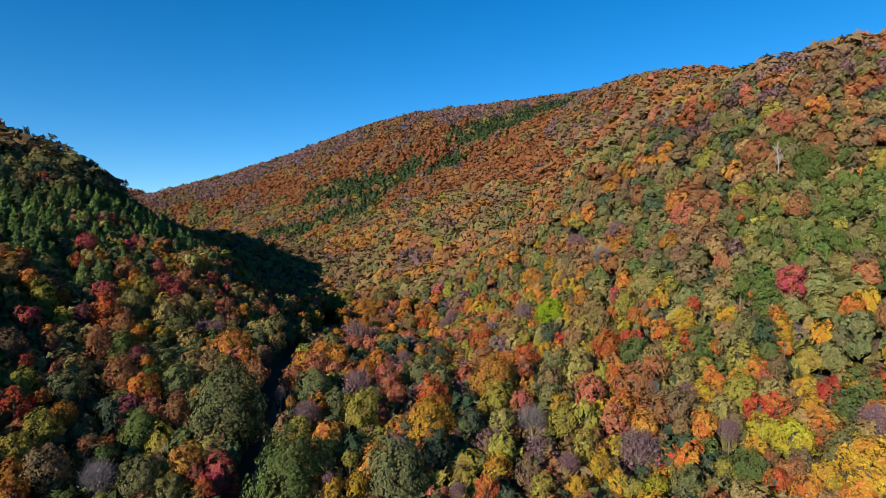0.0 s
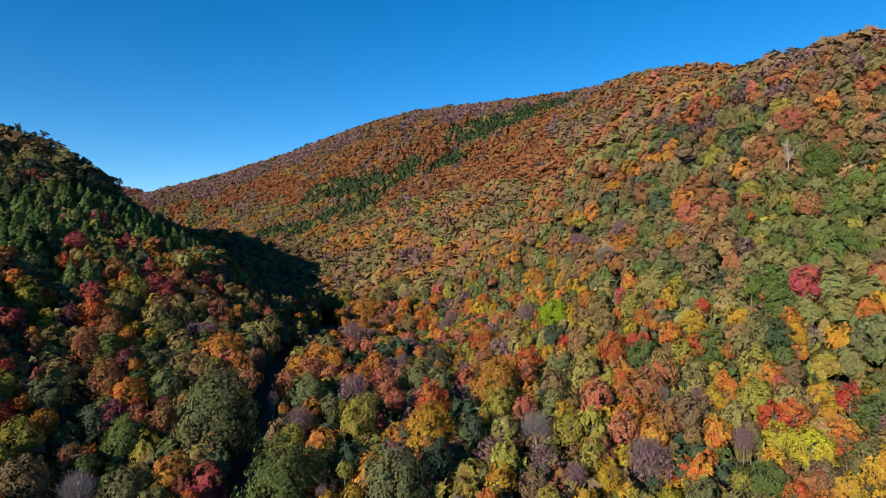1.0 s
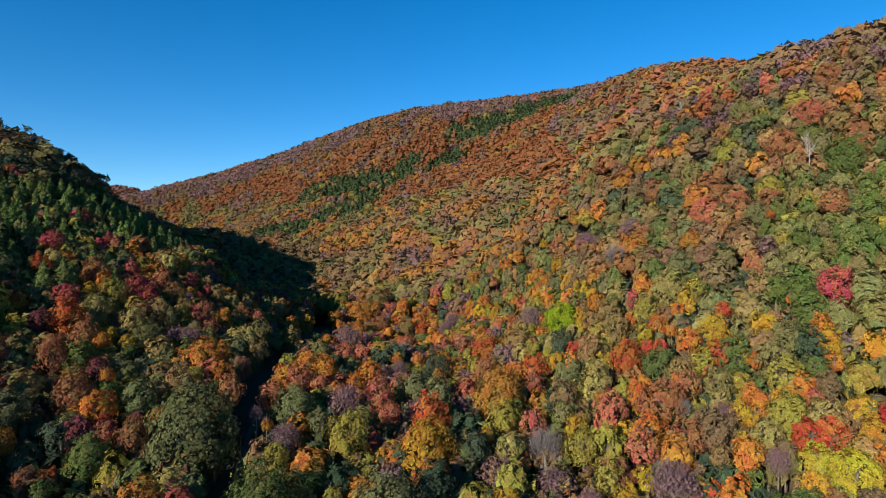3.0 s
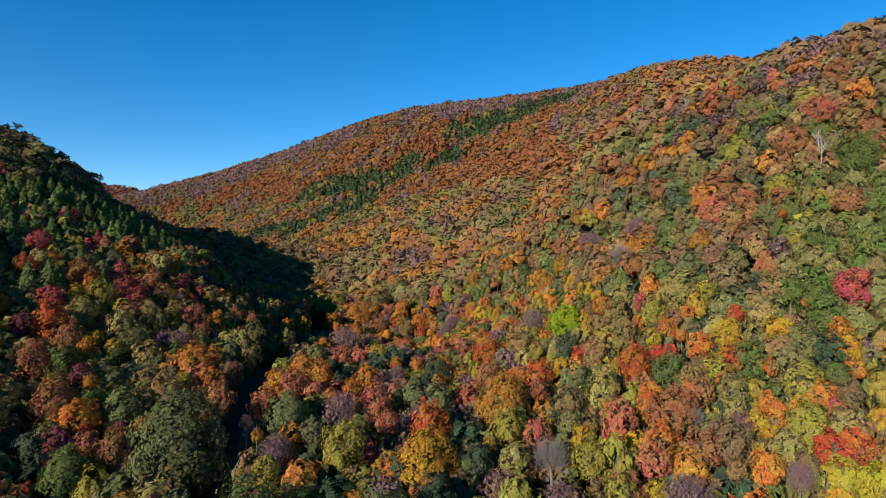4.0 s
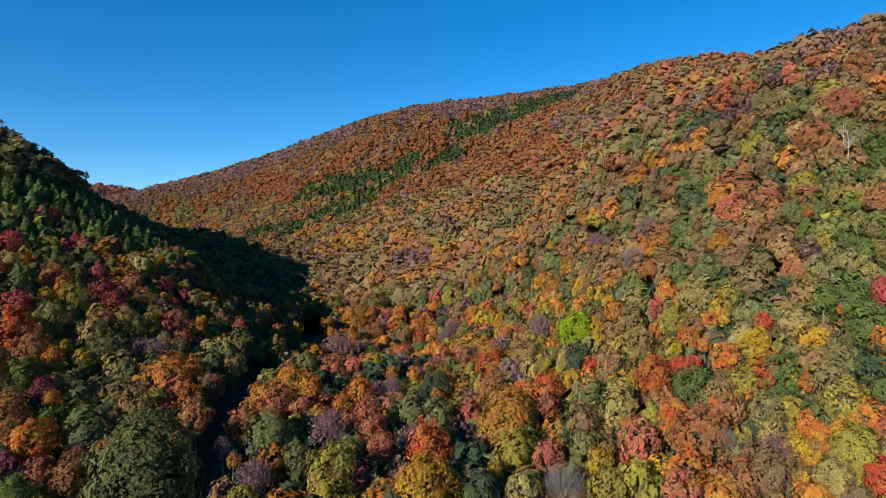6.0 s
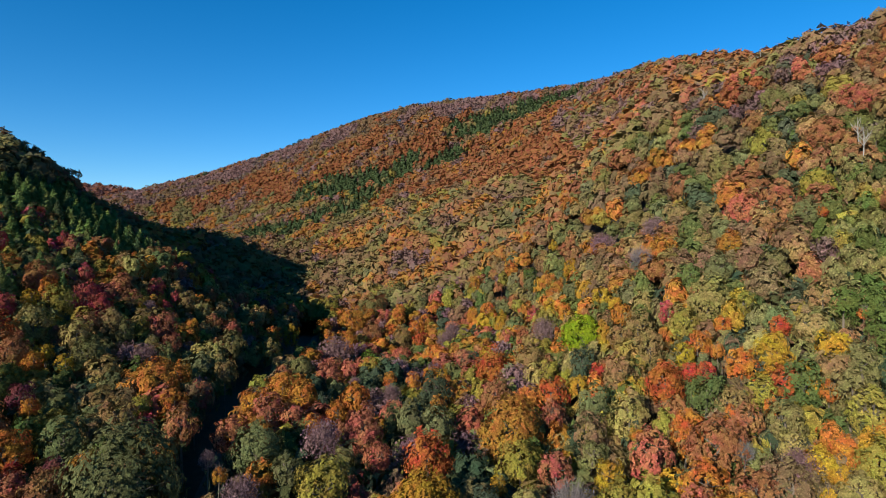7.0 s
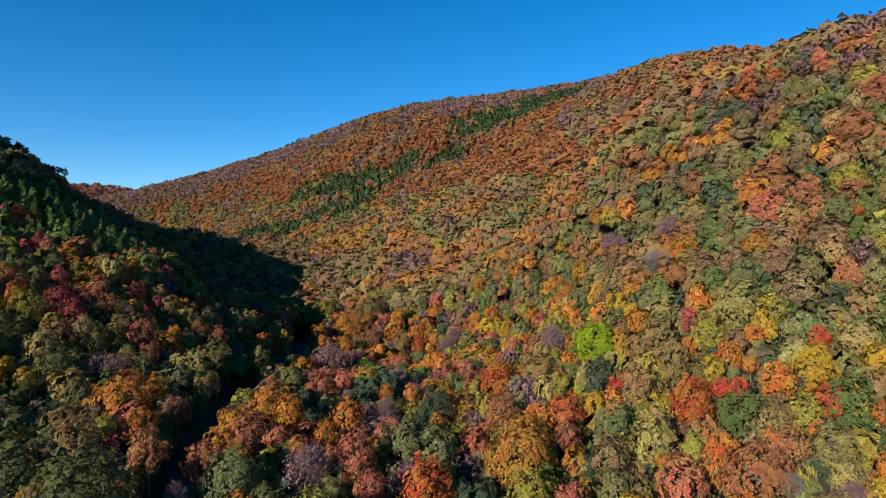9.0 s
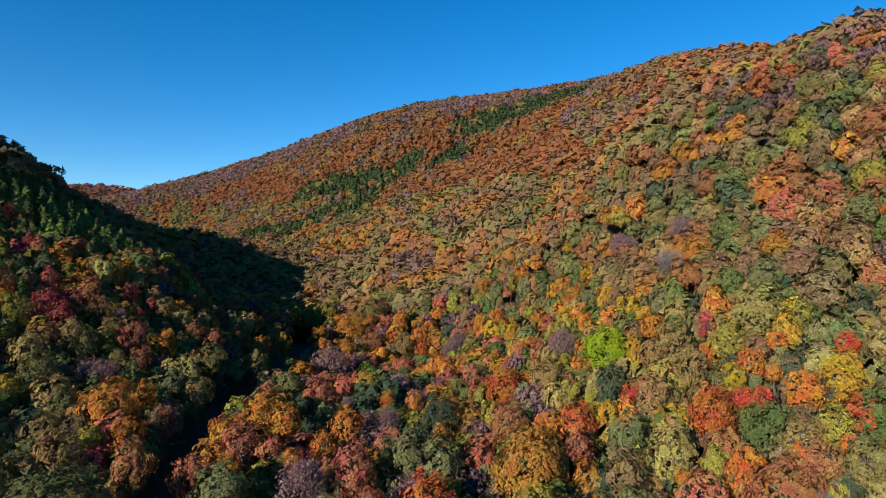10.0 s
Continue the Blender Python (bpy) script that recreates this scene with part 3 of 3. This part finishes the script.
def tree(x, y, r, colour, lift=0.0, middle=0.0):
    kind = habit(colour)
    choice = {"broad": NEAR_BROAD["small" if r < 4.0 else "middling" if r < 6.2 else "large"], "mauve": NEAR_MAUVE, "bare": NEAR_BARE, "conifer": NEAR_CONE}[kind]
    name = {"broad": "broadleaf_tree", "mauve": "thinning_tree", "bare": "bare_tree", "conifer": "conifer_tree"}[kind]
    thing = new(name)
    thing.empty_display_size = 0.3
    foot, (deep, mid) = float(land(x, y)), (1.08 * r, middle) if middle else tree_size(colour, r, lift)
    turn = rng.uniform(0, 360)
    thing.matrix_world = pose(x, y, foot, 0, 0, turn)
    trunk = new("trunk", (POLES if kind == "conifer" else TRUNKS)[rng.integers(1 if kind == "conifer" else 4)])
    crown = new("crown", choice[rng.integers(len(choice))])
    for ob in (trunk, crown):
        ob.parent = thing
        ob.location, ob.scale = (0, 0, mid), (r, r, deep * rng.uniform(0.95, 1.1))
    trunk.scale = (r, r, (mid + 0.4) / 4.2)
    tint = np.array(COLOURS[colour]) * rng.uniform(0.88, 1.12) * rng.uniform(0.95, 1.05, 3)
    crown.color = (*tint, 1)
    where = "on the shaded flank" if x < -60 else "on the sunny slope" if x > 35 else "on the valley floor"
    word = "conifer with %s needles" if kind == "conifer" else "tree with %s leaves" if kind == "bare" else "broadleaf tree with %s autumn leaves"
    tagged(thing, "%s %s" % (word % WORDS[colour].replace(" and rust", ""), where), "tree", "trees of the autumn wood")
    return thing


singles = [(x, y, r, colour) for stands in (SHADED_FLANK, VALLEY_FLOOR, SUNNY_SLOPE) for colour, rows in stands.items() for x, y, r in rows]
singles.append((-50.4, 362.0, 5.6, "spruce"))          # a lone dark fir on the valley floor
CREST_TREES = [(126, 784, 2.6, "spruce"), (137, 782, 2.2, "spruce"), (142, 779, 2.9, "spruce"), (150, 781, 2.5, "spruce"), (155, 778, 3.1, "spruce"),
               (160, 780, 2.4, "spruce"), (171, 775, 2.7, "spruce"), (181, 772, 2.2, "spruce"), (-212, 868, 5.2, "pine_green"), (-221, 870, 4.4, "pine_green"),
               (-205, 866, 4.2, "brown"), (-360, 884, 5.0, "pine_green"), (-372, 886, 4.4, "brown"), (-330, 884, 4.2, "mauve"), (-306, 882, 4.6, "brown"),
               (72, 828, 3.4, "brown"), (36, 832, 3.0, "pine_green")]
for row in singles:
    tree(*row, middle=13.2 - 0.12 * row[2] if habit(row[3]) != "conifer" else 11.5)
for row in CREST_TREES:
    tree(*row, lift=3.0)


def snag(x, y, height, lean):
    """A dead, bleached trunk with stubs of limbs."""
    thing = new("dead_tree")
    thing.matrix_world = pose(x, y, float(land(x, y)), lean, lean * 0.6, rng.uniform(0, 360))
    stem = new("trunk", SNAGS[rng.integers(len(SNAGS))])
    stem.parent = thing
    stem.location, stem.scale = (0, 0, height * 0.75), (height * 0.12, height * 0.12, height * 0.179)
    return tagged(thing, "bleached dead tree standing bare on the slope", "dead tree", "dead trees on the slope")


SNAGS = [trunk_mesh("trunk", -4.2, n, 1.0, DEAD_WOOD, 1.3) for n in (3, 7)]
for row in [(41, 504, 25, 1), (-14.4, 342, 21, -2), (24, 329, 21, 2), (125, 205, 25, 1), (131, 214, 22, -3), (118, 289, 24, 2), (150, 300, 25, -2), (190, 380, 26, 1), (205, 410, 25, -1)]:
    snag(*row)


# ---- the wood between them ----
def mix(table):
    names, weights = zip(*table.items())
    weights = np.array(weights, float)
    return names, np.cumsum(weights / weights.sum())


PALETTES = {name: mix(table) for name, table in {
    "floor": dict(willow=4, olive=3, pine_green=3, mauve=3, pink_rust=2, amber=3, moss_yellow=3, green=2, orange=1.5, tan=1.5, brown=2),
    "shaded": dict(olive=4.5, willow=3, tan=4, pale=2.6, mauve=1.4, crimson=0.4, pink_rust=1.2, rust=2, brown=1, amber=2.8, orange=1.8, moss_yellow=4.2, green=4, pine_green=1, spruce=0.8),
    "stand": dict(spruce=4, larch=8, crimson=0.5, olive=0.6, rust=0.4),
    "crest": dict(brown=4, olive=2, pine_green=5, rust_dark=1.5, maroon=1),
    "low_sun": dict(olive=4, moss_yellow=4, tan=3, gold=2.2, orange=2.0, rust=2, green=2.5, willow=3, pale=2.2, red_orange=0.9, mauve=1.2, pine_green=1, amber=2),
    "sun": dict(moss_yellow=3, olive=4.5, green=2, pine_green=1.6, willow=1.0, brown=4, tan=2.2, rust=5, amber=5, mauve=1.6, gold=1.0, orange=0.8),
    "upper": dict(rust=4, brown=5, mauve=4.5, olive=3, pink_rust=1.2, rust_dark=4, amber=2.6, moss_yellow=0.6, pine_green=2, bare=0.4),
    "larches": dict(robinia=5, olive=2, green=0.6, moss_yellow=1, tan=1, willow=1),
    "far": dict(olive=1.2, mauve=3, brown=2.5, rust_dark=10, rust=3, amber=2, moss_yellow=0.5, red_orange=0.5),
    "far_low": dict(mauve=4.5, brown=3.5, olive=3, willow=1.6, moss_yellow=1.2, tan=1.2, amber=3, rust=3),
    "far_crest": dict(mauve=8, bare=1.5, brown=3, rust_dark=2),
    "band": dict(spruce=12, olive=0.8, moss_yellow=0.4, rust=0.9),
}.items()}
# plantations on the far slope: from, to, half width
BANDS = [((-185, 608), (-155, 607), 15), ((-155, 607), (-113, 605), 15), ((-113, 605), (-85, 617), 15), ((-161, 680), (-111, 662), 9), ((-111, 662), (-64, 643), 9), ((-64, 643), (-33, 650), 9), ((-16, 633), (11, 638), 7), ((21, 678), (58, 678), 12), ((58, 678), (97, 674), 12), ((97, 674), (138, 650), 12)]


def from_line(x, y, a, b):
    a, b, p = Vector(a), Vector(b), Vector((x, y))
    t = max(0.0, min(1.0, (p - a).dot(b - a) / (b - a).length_squared))
    return (p - a.lerp(b, t)).length


# the steepest sight line up to the crest, for each bearing from the start
BEARINGS = np.linspace(-0.9, 0.9, 73)
RIM = np.array([max((land(b * d, d) - 40) / (d * math.hypot(1, b))) for b in BEARINGS for d in [np.linspace(300, 1050, 90)]])


def zone(x, y, height):
    wobble = 12 * noise.noise(Vector((x, y, 3)) * 0.03)
    if y > 395 or (y > 330 and x < 30):
        if any(from_line(x, y, a, b) < w + 6 + wobble * 1.1 for a, b, w in BANDS):
            return "band"
        if x > 110 and y < 600:
            return "upper"
        if y > 560 and (height - 40) / math.hypot(x, y) > np.interp(x / y, BEARINGS, RIM) - 0.026 - wobble * 0.0012:
            return "far_crest"
        return "far_low" if height < 84 + wobble * 2 else "far"
    if x < -36 - 0.06 * (y - 100):
        if height > 66 + wobble * 0.4:
            return "crest"
        return "stand" if height > 38 + wobble and y > 185 + wobble else "shaded"
    if from_line(x, y, (120, 182), (140, 165)) < 22 + wobble or from_line(x, y, (92, 160), (120, 182)) < 11 + wobble * 0.5:
        return "larches"
    if height > 100 + wobble * 1.5:
        return "upper"
    if height > 30 + wobble:
        return "sun"
    return "low_sun" if x > 18 + wobble else "floor"


TRACK = [(-39, 94), (-38, 104), (-42, 124), (-47, 156), (-54, 196), (-55, 233), (-58, 291), (-76, 379)]     # a forest track along the valley's darkest line


def on_track(x, y):
    return min(from_line(x, y, a, b) for a, b in zip(TRACK, TRACK[1:]))


kept, stems = {}, np.array([row[:3] for row in singles])
for x, y, r, _ in singles:
    kept.setdefault((int(x // 12), int(y // 12)), []).append((x, y, r))


def crowded(x, y, r):
    i, j = int(x // 12), int(y // 12)
    return any(math.hypot(x - a, y - b) < 0.60 * (r + s) for u in (i - 1, i, i + 1) for v in (j - 1, j, j + 1) for a, b, s in kept.get((u, v), ()))


SIZES = {"sun": 1.28, "upper": 1.3, "low_sun": 0.95, "larches": 0.85, "stand": 0.95, "crest": 1.25, "floor": 1.1, "shaded": 1.0}
rings = [("middle", 0, 330, 3.9), ("far", 330, 560, 6.4), ("distant", 560, 1120, 6.4)]
fill = {"middle": [], "far": [], "distant": []}
for ring, inner, outer, gap in rings:
    span = np.arange(-outer, outer, gap)
    gx, gy = np.meshgrid(span, np.arange(-40, outer, gap * 0.87))
    gx = gx + (np.arange(len(gx)) % 2)[:, None] * gap / 2
    gx, gy = gx + rng.uniform(-0.34, 0.34, gx.shape) * gap, gy + rng.uniform(-0.34, 0.34, gy.shape) * gap
    away = np.hypot(gx, gy)
    inside = (away >= inner) & (away < outer) & (np.abs(gx) < 0.86 * gy + (75 if not inner else 30)) & (gy > -35)
    order = rng.permutation(int(inside.sum()))
    px, py = gx[inside][order], gy[inside][order]
    pz = land(px, py)
    behind = land(px * 1.05, py * 1.05) < pz - 0.012 * np.hypot(px, py)      # slopes that fall away from the valley
    for x, y, z, hidden in zip(px, py, pz, behind):
        if hidden and y > 560 and rng.uniform() < 0.88:
            continue
        where = zone(x, y, z)
        names, steps = PALETTES[where]
        share, size = (0.5, 0.045) if ring == "middle" else (0.16, 0.02)
        luck = share * rng.uniform() + (1 - share) * ((noise.noise(Vector((x, y, 9)) * size) * 1.3 + 0.5 + rng.normal() * (0.12 if ring == "middle" else 0.07)) % 1.0)
        colour = names[min(int(np.searchsorted(steps, luck)), len(names) - 1)]
        if ring == "middle":
            r = (2.9 if habit(colour) == "conifer" else 3.3 * SIZES.get(where, 1.0)) * rng.uniform(0.78, 1.3)
            if crowded(x, y, r) or on_track(x, y) < r + 1.9:
                continue
            kept.setdefault((int(x // 12), int(y // 12)), []).append((x, y, r))
        else:
            r = gap * (0.62 if habit(colour) == "conifer" else 0.9 if ring == "far" else 0.76) * rng.uniform(0.85, 1.2)
        drop = 0.0
        if ring == "middle":                        # the wood stays lower between the trees that stand out
            drop = 4.2 * max(0.0, 1 - max(0.0, float(np.min(np.hypot(x - stems[:, 0], y - stems[:, 1]) - stems[:, 2])) - 3) / 8)
            drop = drop if x < 30 else 0.7 * drop
        fill[ring].append((x, y, r, colour, drop))

shrubs = [(x + rng.uniform(-2, 2), y + rng.uniform(-2, 2), rng.uniform(2.4, 3.8), ("olive", "moss_yellow", "green", "brown", "tan", "willow", "pine_green")[rng.integers(7)], 5.5)
          for y in np.arange(66, 245, 4.8) for x in np.arange(-0.86 * y - 8, 0.86 * y + 8, 4.8)]
woods("undergrowth", [t for t in shrubs if on_track(t[0], t[1]) > t[2] + 1.5], DISTANT, "olive and brown undergrowth beneath the trees", "undergrowth", leaves=CLOSE_WOODS)
rest = fill["middle"]
woods("wood_below_the_start", [t for t in rest if t[1] < 62], FAR, "mixed autumn broadleaf wood on the valley floor")
rest = [t for t in rest if t[1] >= 62]
woods("close_wood", [t for t in rest if t[1] < 165], CLOSE, "mixed autumn broadleaves of the lower valley", lift=-0.4, soft=0.35, leaves=CLOSE_WOODS)
rest = [t for t in rest if t[1] >= 165]
woods("valley_floor_wood", [t for t in rest if -45 <= t[0] <= 30], MIDDLE, "mixed autumn broadleaf wood on the valley floor", soft=0.35)
woods("shaded_flank_wood", [t for t in rest if t[0] < -45], MIDDLE, "mixed conifers and autumn broadleaves on the shaded flank", soft=0.35)
woods("sunny_slope_wood", [t for t in rest if t[0] > 30], MIDDLE, "olive, rust and golden broadleaf wood on the sunny slope", blend=0.1, soft=0.35)
woods("upper_slope_wood", fill["far"], FAR, "rust and olive autumn wood on the upper slopes", spread=0.15, blend=0.25, soft=0.65, leaves=UPPER_WOODS)
woods("far_hillside_wood", fill["distant"], DISTANT, "rust-brown autumn wood with spruce bands on the far hillside", spread=0.07, blend=0.2, soft=0.9, leaves=FAR_WOODS)
remote = [(x, y, rng.uniform(9, 13), "rust_dark" if rng.uniform() < 0.5 else "mauve", 0.0) for x in np.arange(-1250, -560, 17.0) for y in np.arange(1120, 1560, 17.0)
          if -0.86 < x / y < -0.5]
remote = [(x + rng.uniform(-5, 5), y + rng.uniform(-5, 5), r, c, d) for x, y, r, c, d in remote]
woods("remote_wood", remote, DISTANT, "brown autumn wood on a remote hill", spread=0.1, blend=0.5, soft=0.8, leaves=FAR_WOODS)

# ---- the forest track ----
GRAVEL = rough_material("track_gravel", (0.05, 0.042, 0.032), (0.13, 0.11, 0.085), 2.5, 0.6)
line = []
for (ax, ay), (bx, by) in zip(TRACK, TRACK[1:]):
    line += [(ax + (bx - ax) * t, ay + (by - ay) * t) for t in np.linspace(0, 1, 9)[:-1]]
line = np.array(line)
line = np.stack([np.convolve(np.pad(line[:, i], 4, "edge"), np.ones(9) / 9, "valid") for i in (0, 1)], -1)
across = np.gradient(line, axis=0)
across = np.stack([-across[:, 1], across[:, 0]], -1) / np.linalg.norm(across, axis=1, keepdims=True)
edges = [-1.3, -0.9, -0.4, 0.4, 0.9, 1.3]
rise = [0.06, 0.10, 0.16, 0.16, 0.10, 0.06]
bed = land(line[:, 0], line[:, 1]) + 0.25
verts = np.array([(*(line[i] + across[i] * e), bed[i] + h) for i in range(len(line)) for e, h in zip(edges, rise)])
grid = np.arange(len(verts)).reshape(len(line), 6)
faces = np.stack([grid[:-1, :-1], grid[:-1, 1:], grid[1:, 1:], grid[1:, :-1]], -1).reshape(-1, 4)
track = new("forest_track", mesh_object("forest_track", verts, faces, GRAVEL, True))
tagged(track, "narrow gravel forest track in the valley's shade", "forest track", kind="structure")
